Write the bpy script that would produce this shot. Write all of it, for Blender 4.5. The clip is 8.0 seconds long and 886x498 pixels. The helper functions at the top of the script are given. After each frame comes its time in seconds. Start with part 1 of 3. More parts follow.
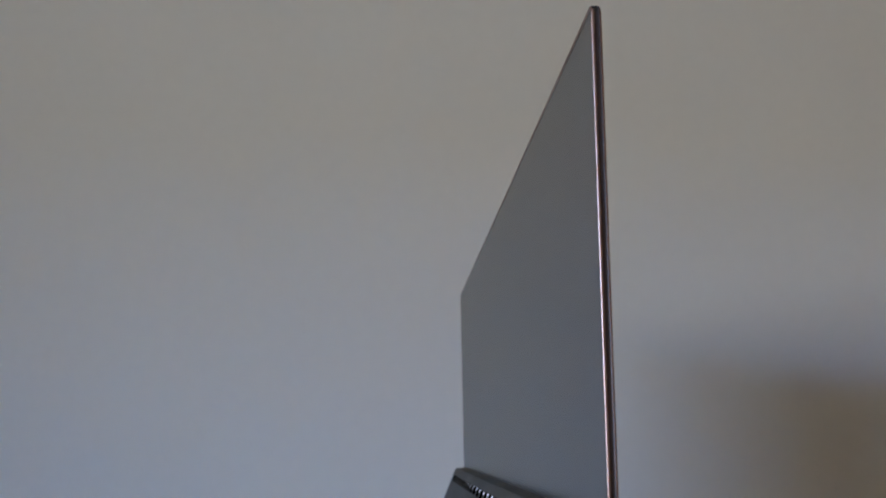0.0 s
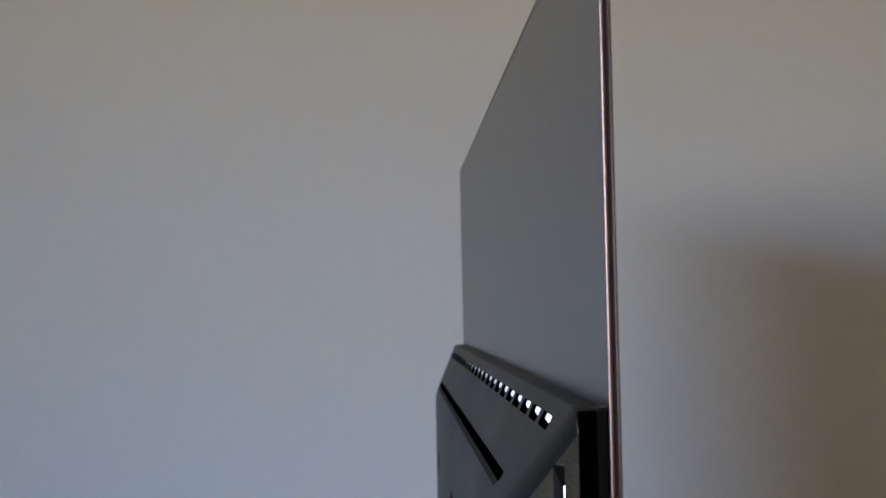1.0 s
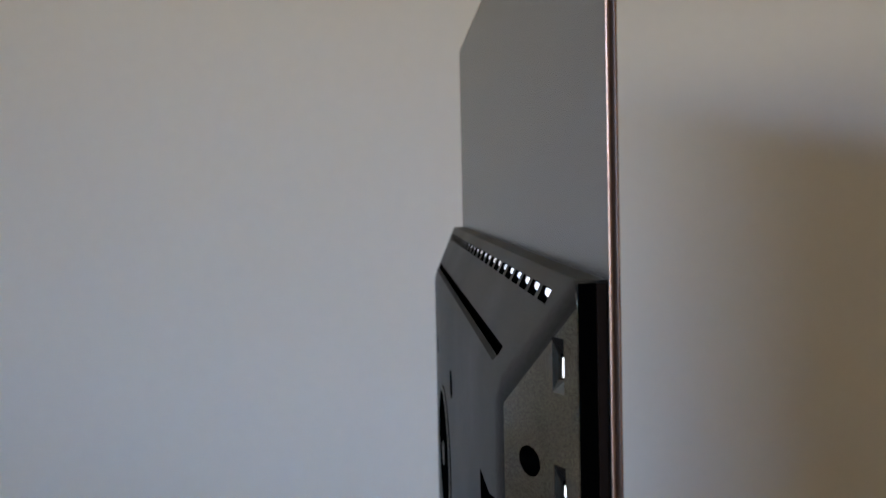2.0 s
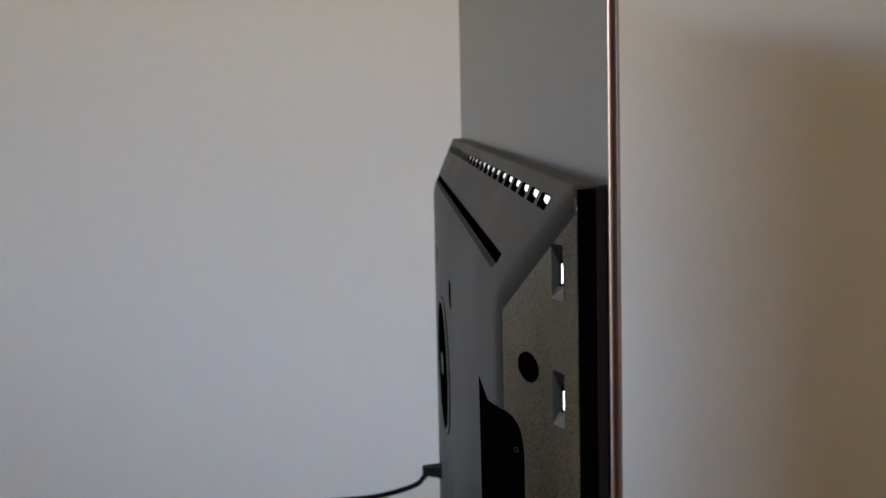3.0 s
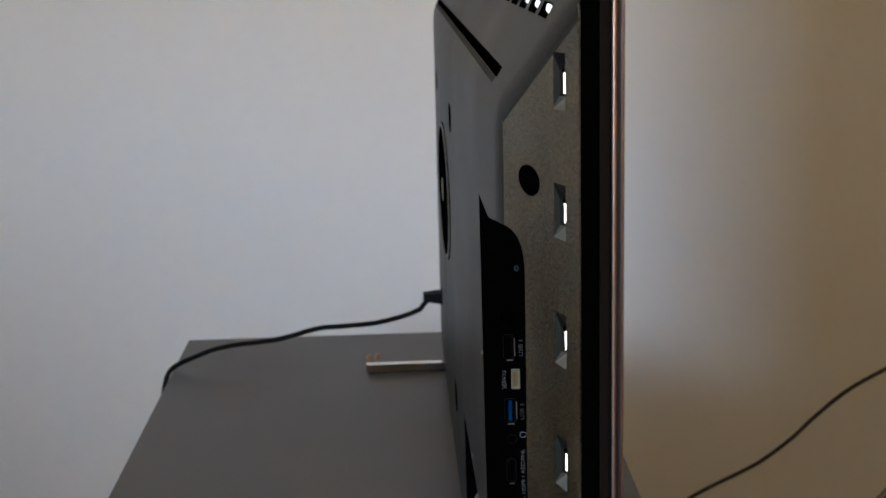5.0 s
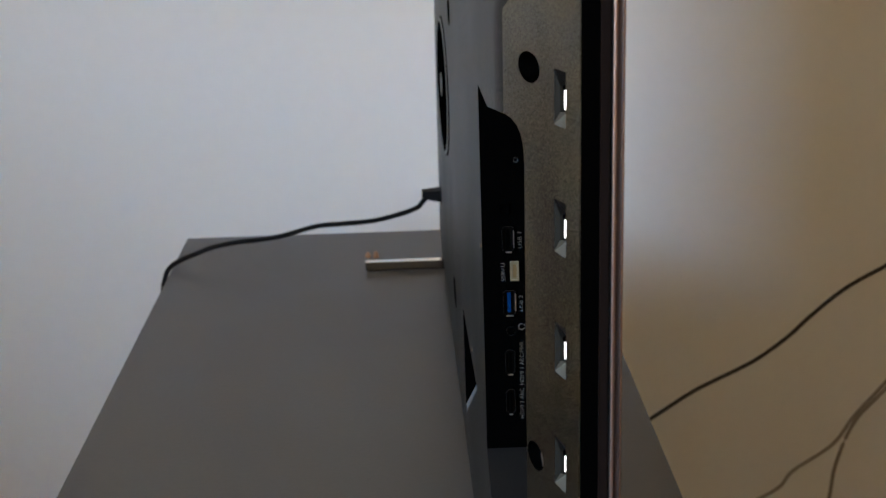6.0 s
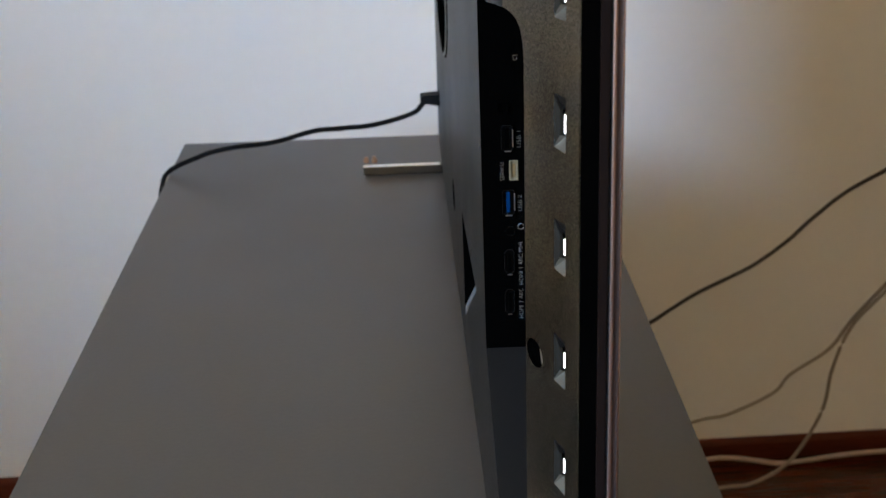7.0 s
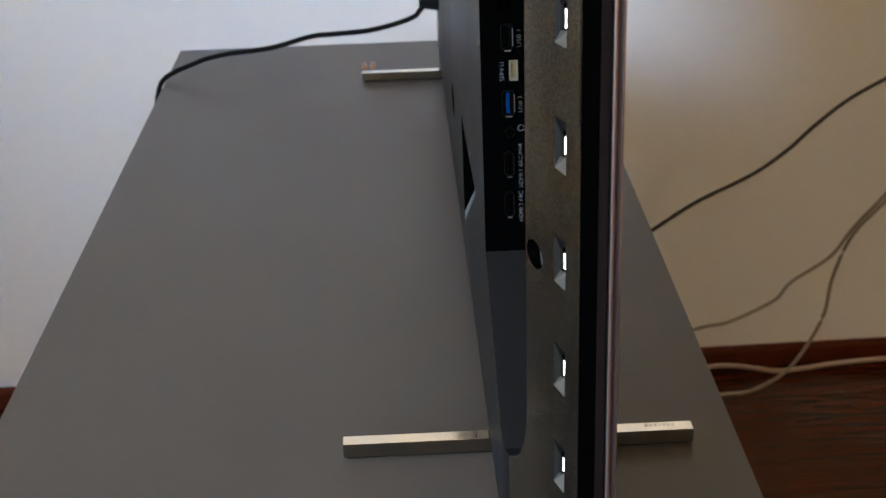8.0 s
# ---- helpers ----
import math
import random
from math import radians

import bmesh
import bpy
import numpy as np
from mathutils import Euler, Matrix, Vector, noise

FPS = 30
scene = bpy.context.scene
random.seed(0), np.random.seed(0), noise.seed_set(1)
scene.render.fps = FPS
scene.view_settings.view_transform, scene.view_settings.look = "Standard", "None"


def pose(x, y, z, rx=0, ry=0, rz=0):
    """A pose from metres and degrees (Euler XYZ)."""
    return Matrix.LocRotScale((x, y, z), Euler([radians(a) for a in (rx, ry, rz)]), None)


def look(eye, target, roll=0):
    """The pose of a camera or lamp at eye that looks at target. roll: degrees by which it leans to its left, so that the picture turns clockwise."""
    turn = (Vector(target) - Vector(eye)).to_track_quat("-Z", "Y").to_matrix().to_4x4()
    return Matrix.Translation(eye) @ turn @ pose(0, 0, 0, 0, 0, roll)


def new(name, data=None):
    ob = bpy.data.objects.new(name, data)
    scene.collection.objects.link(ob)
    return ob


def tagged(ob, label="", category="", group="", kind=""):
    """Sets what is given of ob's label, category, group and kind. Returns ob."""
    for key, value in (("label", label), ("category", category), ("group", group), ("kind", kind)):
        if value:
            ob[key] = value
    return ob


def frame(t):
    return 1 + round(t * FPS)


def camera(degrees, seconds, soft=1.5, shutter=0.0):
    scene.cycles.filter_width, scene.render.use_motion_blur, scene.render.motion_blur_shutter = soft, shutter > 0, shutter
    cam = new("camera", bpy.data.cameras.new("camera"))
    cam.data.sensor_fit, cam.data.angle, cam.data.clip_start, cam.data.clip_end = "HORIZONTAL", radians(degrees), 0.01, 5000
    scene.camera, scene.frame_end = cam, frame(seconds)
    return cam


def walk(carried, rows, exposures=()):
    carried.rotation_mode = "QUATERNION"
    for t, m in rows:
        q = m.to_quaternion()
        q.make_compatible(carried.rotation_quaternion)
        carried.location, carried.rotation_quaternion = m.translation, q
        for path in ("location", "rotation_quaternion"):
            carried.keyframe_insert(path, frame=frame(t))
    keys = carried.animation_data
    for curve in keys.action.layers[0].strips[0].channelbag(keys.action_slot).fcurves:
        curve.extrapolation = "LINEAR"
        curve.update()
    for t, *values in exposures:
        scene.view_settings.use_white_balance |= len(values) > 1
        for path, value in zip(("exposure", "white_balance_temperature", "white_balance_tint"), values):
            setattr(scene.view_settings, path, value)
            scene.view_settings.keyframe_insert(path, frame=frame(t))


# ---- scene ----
cam = camera(35.5, 8.0)
PATH = [
    (0, (-0.090, -0.592, 1.281), (-0.0160, 1.39, 1.5565), -1.1),
    (0.5, (-0.088, -0.577, 1.29), (-0.016, 1.414, 1.47), -1.1),
    (1, (-0.087, -0.567, 1.287), (-0.017, 1.43, 1.38), -1.15),
    (1.5, (-0.087, -0.564, 1.283), (-0.019, 1.435, 1.29), -1.1),
    (1.7, (-0.087, -0.5635, 1.282), (-0.0191, 1.434, 1.255), -1.1),
    (2.8, (-0.087, -0.5605, 1.278), (-0.0199, 1.431, 1.1125), -1.2),
    (3, (-0.087, -0.56, 1.277), (-0.02, 1.43, 1.084), -1.2),
    (3.5, (-0.086, -0.556, 1.274), (-0.022, 1.426, 1.015), -1.25),
    (4, (-0.086, -0.554, 1.271), (-0.024, 1.42, 0.956), -1.3),
    (4.5, (-0.086, -0.55, 1.269), (-0.026, 1.414, 0.9), -1.4),
    (4.7, (-0.086, -0.5495, 1.2675), (-0.0265, 1.4085, 0.8795), -1.4),
    (5.8, (-0.086, -0.5465, 1.2595), (-0.0295, 1.3755, 0.7155), -1.5),
    (6, (-0.086, -0.546, 1.258), (-0.03, 1.372, 0.694), -1.5),
    (6.5, (-0.086, -0.546, 1.255), (-0.031, 1.352, 0.626), -1.6),
    (7, (-0.086, -0.543, 1.251), (-0.033, 1.334, 0.563), -1.7),
    (7.5, (-0.085, -0.538, 1.247), (-0.036, 1.314, 0.492), -1.8),
    (8, (-0.085, -0.535, 1.242), (-0.038, 1.295, 0.436), -1.9),
]
walk(cam, [(t, look(eye, target, roll)) for t, eye, target, roll in PATH], exposures=[(0, -1.56, 5500, 8), (1.5, -1.40, 6050, 6.5), (3.5, -1.07, 7050, 7.5), (4.5, -0.99, 7100, 7), (6.5, -0.60, 6950, 6.5), (8, -0.23, 6800, 7.5)])
cam.data.dof.use_dof, cam.data.dof.focus_distance, cam.data.dof.aperture_fstop = True, 0.78, 22.0

# ---- light and exposure ----
world = bpy.data.worlds.new("world")
scene.world = world
world.use_nodes = True
wn = world.node_tree
sky = wn.nodes.new("ShaderNodeTexSky")
sky.sky_type, sky.sun_disc = "NISHITA", False
sky.sun_elevation, sky.sun_rotation = radians(38), radians(120)
wn.links.new(sky.outputs["Color"], wn.nodes["Background"].inputs["Color"])
wn.nodes["Background"].inputs["Strength"].default_value = 0.1


def area_lamp(name, size_x, size_y, power, colour, m):
    data = bpy.data.lights.new(name, "AREA")
    data.shape, data.size, data.size_y = "RECTANGLE", size_x, size_y
    data.energy, data.color = power, colour
    ob = new(name, data)
    ob.matrix_basis = m
    return ob


# daylight: the bright street front seen in the window opening, and blue sky high above it outside
area_lamp("window_light", 2.9, 0.62, 222, (1.0, 0.935, 0.83), look((-2.03, -1.53, 1.56), (0.0, -1.53, 2.60)))
area_lamp("sky_light", 22.0, 4.2, 18200, (0.18, 0.472, 1.0), look((-4.2, -7.5, 4.1), (-1.7, -6.4, 3.3)))


# ---- materials ----
def mat(name, colour, rough=0.5, metal=0.0, grain=60.0, vary=0.12, bump=0.0, blotch=3.0, stretch=(1, 1, 1), spec=0.5, coat=0.0, rough_vary=0.08, band=0.2):
    """Colour with fine grain and slow blotches, both in metres of the object, plus fine relief."""
    m = bpy.data.materials.new(name)
    m.use_nodes = True
    nt = m.node_tree
    b = nt.nodes["Principled BSDF"]
    b.inputs["Metallic"].default_value = metal
    b.inputs["Specular IOR Level"].default_value = spec
    b.inputs["Coat Weight"].default_value = coat
    tc = nt.nodes.new("ShaderNodeTexCoord")
    mp = nt.nodes.new("ShaderNodeMapping")
    mp.inputs["Scale"].default_value = stretch
    nt.links.new(tc.outputs["Object"], mp.inputs["Vector"])
    fine, slow = nt.nodes.new("ShaderNodeTexNoise"), nt.nodes.new("ShaderNodeTexNoise")
    fine.inputs["Scale"].default_value, fine.inputs["Detail"].default_value = grain, 4
    slow.inputs["Scale"].default_value, slow.inputs["Detail"].default_value = blotch, 3
    for n in (fine, slow):
        nt.links.new(mp.outputs["Vector"], n.inputs["Vector"])
    mix = nt.nodes.new("ShaderNodeMix")
    mix.data_type, mix.inputs[0].default_value = "FLOAT", 0.4
    nt.links.new(fine.outputs["Fac"], mix.inputs[2])
    nt.links.new(slow.outputs["Fac"], mix.inputs[3])
    ramp = nt.nodes.new("ShaderNodeValToRGB")
    ramp.color_ramp.elements[0].position, ramp.color_ramp.elements[1].position = 0.5 - band, 0.5 + band
    ramp.color_ramp.elements[0].color = (*[c * (1 - vary) for c in colour], 1)
    ramp.color_ramp.elements[1].color = (*[min(1, c * (1 + vary)) for c in colour], 1)
    nt.links.new(mix.outputs[0], ramp.inputs["Fac"])
    nt.links.new(ramp.outputs["Color"], b.inputs["Base Color"])
    rr = nt.nodes.new("ShaderNodeMapRange")
    rr.inputs["To Min"].default_value, rr.inputs["To Max"].default_value = max(0.02, rough - rough_vary), rough + rough_vary
    nt.links.new(slow.outputs["Fac"], rr.inputs["Value"])
    nt.links.new(rr.outputs["Result"], b.inputs["Roughness"])
    if bump:
        bp = nt.nodes.new("ShaderNodeBump")
        bp.inputs["Strength"].default_value, bp.inputs["Distance"].default_value = bump, 0.0006
        nt.links.new(fine.outputs["Fac"], bp.inputs["Height"])
        nt.links.new(bp.outputs["Normal"], b.inputs["Normal"])
    return m


def glow(name, colour, strength):
    m = bpy.data.materials.new(name)
    m.use_nodes = True
    b = m.node_tree.nodes["Principled BSDF"]
    b.inputs["Base Color"].default_value = (0.8, 0.8, 0.8, 1)
    b.inputs["Emission Color"].default_value = (*colour, 1)
    b.inputs["Emission Strength"].default_value = strength
    return m


def planks(name):
    """Dark red-brown laminate with long grain."""
    m = mat(name, (0.052, 0.0108, 0.0032), 0.20, 0, 16, 0.38, 0.05, 5, (0.7, 9, 9), 0.24, band=0.16)
    return m


WALL = mat("wall_paint", (0.70, 0.680, 0.640), 0.85, 0, 45, 0.018, 0.25, 1.6)
PEACH = mat("warm_bounce_paint", (0.50, 0.343, 0.170), 0.85, 0, 45, 0.03, 0.2, 1.6)
CEIL = mat("ceiling_paint", (0.80, 0.79, 0.76), 0.9, 0, 60, 0.02, 0.1)
FLOOR = planks("floor_laminate")
SKIRT = mat("skirting_wood", (0.070, 0.0130, 0.0050), 0.42, 0, 40, 0.4, 0.1, 6, (1, 12, 12), 0.10)
TABLE = mat("table_laminate", (0.0425, 0.0338, 0.0275), 0.38, 0, 220, 0.10, 0.12, 4, (1, 1, 1), 0.5)
BACK = mat("panel_back", (0.022, 0.0205, 0.0205), 0.27, 0.0, 500, 0.05, 0.05, 3, (1, 1, 1), 0.42, rough_vary=0.01)
HOUSE = mat("housing_plastic", (0.0036, 0.0033, 0.0030), 0.40, 0, 2200, 0.4, 0.3, 5, (1, 1, 1), 0.13)
SMOOTH = mat("smooth_dark_plastic", (0.0065, 0.0062, 0.0062), 0.38, 0, 900, 0.15, 0.1, 5, (1, 1, 1), 0.18)
BRUSH = mat("housing_brushed", (0.186, 0.187, 0.160), 0.15, 1.0, 2400, 0.9, 0.16, 12, (1, 1, 0.4), 0.3, rough_vary=0.04, band=0.09)
# three tones that put light and shade into the facets of the notches
NOTCH_SHADE = mat("notch_shade", (0.0030, 0.0026, 0.0022), 0.55, 0, 800, 0.2, 0.1, 8, (1, 1, 1), 0.05)
NOTCH = mat("anthracite_and_lit_facet", (0.105, 0.098, 0.080), 0.42, 0.7, 900, 0.1, 0.0, 10, (1, 1, 1), 0.2)
NOTCH_SIDE = mat("facet_light_tone", (0.0095, 0.0086, 0.0066), 0.6, 0.0, 900, 0.1, 0.0, 10, (1, 1, 1), 0.05)
BLACK = mat("black_plastic_and_shade", (0.0006, 0.0006, 0.0006), 0.6, 0, 300, 0.2, 0.1, 10, (1, 1, 1), 0.0)
RIM = mat("copper_brown_metal", (0.26, 0.17, 0.135), 0.38, 0.9, 300, 0.12, 0.1, 14, (1, 1, 0.2))
RIM_DARK = mat("dark_brown_metal", (0.045, 0.030, 0.027), 0.35, 0.6, 300, 0.15, 0.1, 14)
BAND = mat("dark_brown_plastic", (0.0062, 0.0036, 0.0029), 0.6, 0, 400, 0.15, 0.1, 14, (1, 1, 1), 0.05)
SCREEN = mat("screen_glass", (0.008, 0.008, 0.009), 0.06, 0, 60, 0.1, 0, 2, rough_vary=0.02)
CHROME = mat("brushed_chrome", (0.94, 0.93, 0.90), 0.09, 1.0, 200, 0.04, 0.0, 10, (1, 14, 14))
CABLE = mat("black_cable", (0.0025, 0.0025, 0.0028), 0.5, 0, 120, 0.2, 0.1, spec=0.06)
CABLE_DARK = mat("dark_grey_cable", (0.034, 0.028, 0.024), 0.5, 0, 120, 0.2, 0.1, spec=0.2)
CABLE_GREY = mat("grey_cable", (0.23, 0.19, 0.145), 0.5, 0, 120, 0.15, 0.1)
CABLE_WHITE = mat("white_cable", (0.36, 0.275, 0.22), 0.5, 0, 120, 0.12, 0.1)
MARK = mat("etched_mark", (0.60, 0.585, 0.57), 0.35, 1.0, 300, 0.1)
SILL_LIT = mat("lit_sill", (0.07, 0.07, 0.07), 0.45, 0.2, 300, 0.06)
INK = mat("print_grey", (0.10, 0.097, 0.092), 0.7, 0, 300, 0.1)
STEEL = mat("port_steel", (0.55, 0.53, 0.50), 0.28, 1.0, 400, 0.1)
BLUE = mat("blue_port_tongue", (0.0008, 0.016, 0.056), 0.6, 0, 300, 0.1, spec=0.0)
CREAM = mat("cream_connector", (0.12, 0.098, 0.058), 0.5, 0, 300, 0.08)
TAN = mat("tan_plastic", (0.13, 0.090, 0.042), 0.6, 0, 300, 0.15, spec=0.2)
SIDE_SHADE = mat("shaded_chrome_sides", (0.24, 0.232, 0.22), 0.07, 1.0, 500, 0.10, 0.0, 30, (1, 6, 6), rough_vary=0.03)
RUBBER = mat("black_rubber", (0.004, 0.004, 0.004), 0.8, 0, 300, 0.2, spec=0.1)
BRASS = mat("brass", (0.42, 0.22, 0.12), 0.35, 0.8, 300, 0.15)
LED = glow("led_white", (1.0, 0.97, 1.0), 6.0)
LED_TOP = glow("led_cool_white", (0.86, 0.84, 1.0), 2.0)


# ---- helpers for meshes ----
def box(bm, lo, hi):
    vs = [bm.verts.new((x, y, z)) for x in (lo[0], hi[0]) for y in (lo[1], hi[1]) for z in (lo[2], hi[2])]
    faces = [bm.faces.new([vs[i] for i in q]) for q in ((0, 1, 3, 2), (4, 6, 7, 5), (0, 4, 5, 1), (2, 3, 7, 6), (0, 2, 6, 4), (1, 5, 7, 3))]
    return vs, faces


def hexa(bm, a, b):
    """A solid between two quads, each of four points in the same order."""
    va, vb = [bm.verts.new(p) for p in a], [bm.verts.new(p) for p in b]
    bm.faces.new(va[::-1]), bm.faces.new(vb)
    for i in range(4):
        j = (i + 1) % 4
        bm.faces.new((va[i], va[j], vb[j], vb[i]))


def prism(bm, outline, axis, lo, hi):
    """A closed outline of (a, b) pushed along one axis; the pairs fill the two other axes in order."""
    def at(p, d):
        q = list(p)
        q.insert(axis, d)
        return q
    va, vb = [bm.verts.new(at(p, lo)) for p in outline], [bm.verts.new(at(p, hi)) for p in outline]
    bm.faces.new(va[::-1]), bm.faces.new(vb)
    n = len(outline)
    for i in range(n):
        j = (i + 1) % n
        bm.faces.new((va[i], va[j], vb[j], vb[i]))


def ellipse(cy, cz, ry, rz, n=28):
    return [(cy + ry * math.cos(2 * math.pi * i / n), cz + rz * math.sin(2 * math.pi * i / n)) for i in range(n)]


def ease(bm, width, segments=2, angle=25):
    edges = [e for e in bm.edges if len(e.link_faces) == 2 and e.calc_face_angle(0) > radians(angle)]
    bmesh.ops.bevel(bm, geom=edges, offset=width, segments=segments, profile=0.6, affect="EDGES", clamp_overlap=True)


def finish(bm, name, materials, smooth=True):
    bmesh.ops.recalc_face_normals(bm, faces=bm.faces)
    me = bpy.data.meshes.new(name)
    bm.to_mesh(me)
    bm.free()
    for m in materials if isinstance(materials, (list, tuple)) else [materials]:
        me.materials.append(m)
    if smooth:
        me.shade_smooth()
        me.set_sharp_from_angle(angle=radians(21))
    return me


def part(name, bm, material, parent=None, label=""):
    ob = new(name, finish(bm, name, material))
    if parent:
        ob.parent = parent
    return tagged(ob, label)


def thing(name, label, category, group="", kind="", at=(0, 0, 0)):
    ob = new(name)
    ob.empty_display_size = 0.05
    ob.location = at
    return tagged(ob, label, category, group, kind)


def solid(name, lo, hi, material, parent=None, label="", bevel=0.002):
    bm = bmesh.new()
    box(bm, lo, hi)
    if bevel:
        ease(bm, bevel)
    return part(name, bm, material, parent, label)


def tube(name, points, radius, material, parent=None, label="", sides=18, steps=8):
    """A cable along a smooth line through the points."""
    pts = [Vector(p) for p in points]
    line = []
    for i in range(len(pts) - 1):
        a, b, c, d = pts[max(i - 1, 0)], pts[i], pts[i + 1], pts[min(i + 2, len(pts) - 1)]
        for k in range(steps):
            u = k / steps
            line.append(0.5 * (2 * b + (c - a) * u + (2 * a - 5 * b + 4 * c - d) * u * u + (3 * b - a - 3 * c + d) * u ** 3))
    line.append(pts[-1])
    bm = bmesh.new()
    rings = []
    for i, p in enumerate(line):
        way = (line[min(i + 1, len(line) - 1)] - line[max(i - 1, 0)]).normalized()
        side = way.cross(Vector((0, 0, 1)) if abs(way.z) < 0.95 else Vector((1, 0, 0))).normalized()
        up = side.cross(way)
        rings.append([bm.verts.new(p + radius * (math.cos(2 * math.pi * k / sides) * side + math.sin(2 * math.pi * k / sides) * up)) for k in range(sides)])
    for r, s in zip(rings, rings[1:]):
        for k in range(sides):
            j = (k + 1) % sides
            bm.faces.new((r[k], r[j], s[j], s[k]))
    bm.faces.new(rings[0][::-1]), bm.faces.new(rings[-1])
    return part(name, bm, material, parent, label)


def carve(bm, cutter, materials):
    """The mesh of bm with the closed shapes of cutter taken out."""
    a, b = new("carved", finish(bm, "carved", materials, False)), new("cutter", finish(cutter, "cutter", materials, False))
    mod = a.modifiers.new("cut", "BOOLEAN")
    mod.operation, mod.solver, mod.object = "DIFFERENCE", "EXACT", b
    mod.use_self = True
    bpy.context.view_layer.update()
    me = bpy.data.meshes.new_from_object(a.evaluated_get(bpy.context.evaluated_depsgraph_get()))
    for o in (a, b):
        bpy.data.objects.remove(o)
    me.shade_smooth()
    me.set_sharp_from_angle(angle=radians(11))
    return me


# ---- the room ----
# the wall behind the set stands at a slight angle
TURN = math.atan(0.0245)


def wall_y(x):
    return 1.697 + 0.0245 * (x - 0.45)


def structure(name, lo, hi, material, label, bevel=0.0):
    return tagged(solid(name, lo, hi, material, None, "", bevel), label, name.split("_")[0], "", "structure")


X0, X1, Y0, Y1, H = -1.70, 1.90, -3.60, 1.60, 2.60
north = structure("wall_north", (-3.0, 0, 0), (3.0, 0.12, H), WALL, "plain cream-white painted wall behind the television")
north.matrix_basis = Matrix.Translation((0.0, wall_y(0.0), 0)) @ Matrix.Rotation(TURN, 4, "Z")
# unseen walls, their warm colour added to tint the light they bounce
structure("wall_east", (X1, Y0, 0), (X1 + 0.12, 1.9, H), PEACH, "plain unseen side wall, warm-coloured to tint its bounce light")
structure("wall_south", (X0 - 0.4, Y0 - 0.12, 0), (X1 + 0.3, Y0, H), PEACH, "plain unseen wall behind the camera, warm-coloured for its bounce light")
# west wall with a window opening through it
wbm = bmesh.new()
for lo, hi in (((X0 - 0.35, Y0, 0), (X0, 1.9, 1.25)), ((X0 - 0.35, Y0, 1.90), (X0, 1.9, H)), ((X0 - 0.35, Y0, 1.25), (X0, -3.00, 1.90)), ((X0 - 0.35, -0.08, 1.25), (X0, 1.9, 1.90))):
    box(wbm, lo, hi)
tagged(part("wall_west", wbm, WALL), "painted side wall with a wide window opening", "wall", "", "structure")
structure("floor", (X0 - 0.4, Y0 - 0.12, -0.1), (X1 + 0.2, 2.0, 0.0), FLOOR, "dark red-brown glossy wood laminate floor")
structure("ceiling", (X0 - 0.4, Y0 - 0.12, H), (X1 + 0.2, 2.0, H + 0.1), CEIL, "plain white ceiling")

# skirting board with a rounded top edge, along the far wall
sbm = bmesh.new()
prism(sbm, [(0, 0.001), (-0.013, 0.001), (-0.013, 0.031), (-0.011, 0.036), (-0.006, 0.040), (0, 0.040)], 0, -2.5, 2.2)
skirt = tagged(part("baseboard", sbm, SKIRT), "dark red-brown wooden skirting board along the wall", "baseboard", "", "structure")
skirt.matrix_basis = north.matrix_basis.copy()

# ---- the table ----
TOP = 0.773
TX0, TX1, TY0, TY1 = -0.366, 0.1225, -0.02, 1.192
table = thing("table", "grey laminate table with a matt top, television standing on it", "table", at=(-0.12, 0.6, 0))


def under(ob, parent):
    """Keeps an object where it was built while it hangs under its thing."""
    ob.parent = parent
    ob.matrix_parent_inverse = Matrix.Translation(-parent.location)
    return ob


bm = bmesh.new()
prism(bm, [(TX0 + 0.002, TY0), (TX1 - 0.0080, TY0), (TX1 + 0.0080, TY1), (TX0, TY1)], 2, TOP - 0.028, TOP)
ease(bm, 0.0012)
under(part("tabletop", bm, TABLE), table)
for y in (TY0 + 0.02, TY1 - 0.045):
    under(solid("side_panel", (TX0 + 0.02, y, 0), (TX1 - 0.02, y + 0.025, TOP - 0.028), TABLE, None, "", 0.002), table)
# unseen panel, added to stop light passing under the table to the wall
under(solid("light_block_panel", (-0.135, TY0 + 0.045, 0.06), (-0.110, TY1 - 0.045, TOP - 0.028), TABLE, None, "", 0.002), table)

# ---- the television ----
W, ZB, ZT = 1.2286, 0.787, 1.4730
tv = thing("television", "thin flat television seen from behind, dark grey plastic housing, copper-brown edge", "television", at=(0, 0.61, TOP))

# panel: back sheet and glass
pbm = bmesh.new()
prism(pbm, [(0.0012, ZB + 0.001), (W - 0.0012, ZB + 0.001), (W - 0.0012, ZT - 0.001), (0.0012, ZT - 0.001)], 0, 0.0004, 0.0030)
under(part("panel_back", pbm, BACK, None, "satin grey metal back sheet"), tv)
under(solid("screen", (0.0030, 0.0025, ZB + 0.0025), (0.0044, W - 0.0025, ZT - 0.0025), SCREEN, None, "black glass screen", 0.0), tv)


def rounded_rect(y0, y1, z0, z1, r, n=6):
    out = []
    for cy, cz, a0 in ((y1 - r, z1 - r, 0), (y0 + r, z1 - r, 90), (y0 + r, z0 + r, 180), (y1 - r, z0 + r, 270)):
        out += [(cy + r * math.cos(radians(a0 + 90 * k / n)), cz + r * math.sin(radians(a0 + 90 * k / n))) for k in range(n + 1)]
    return out


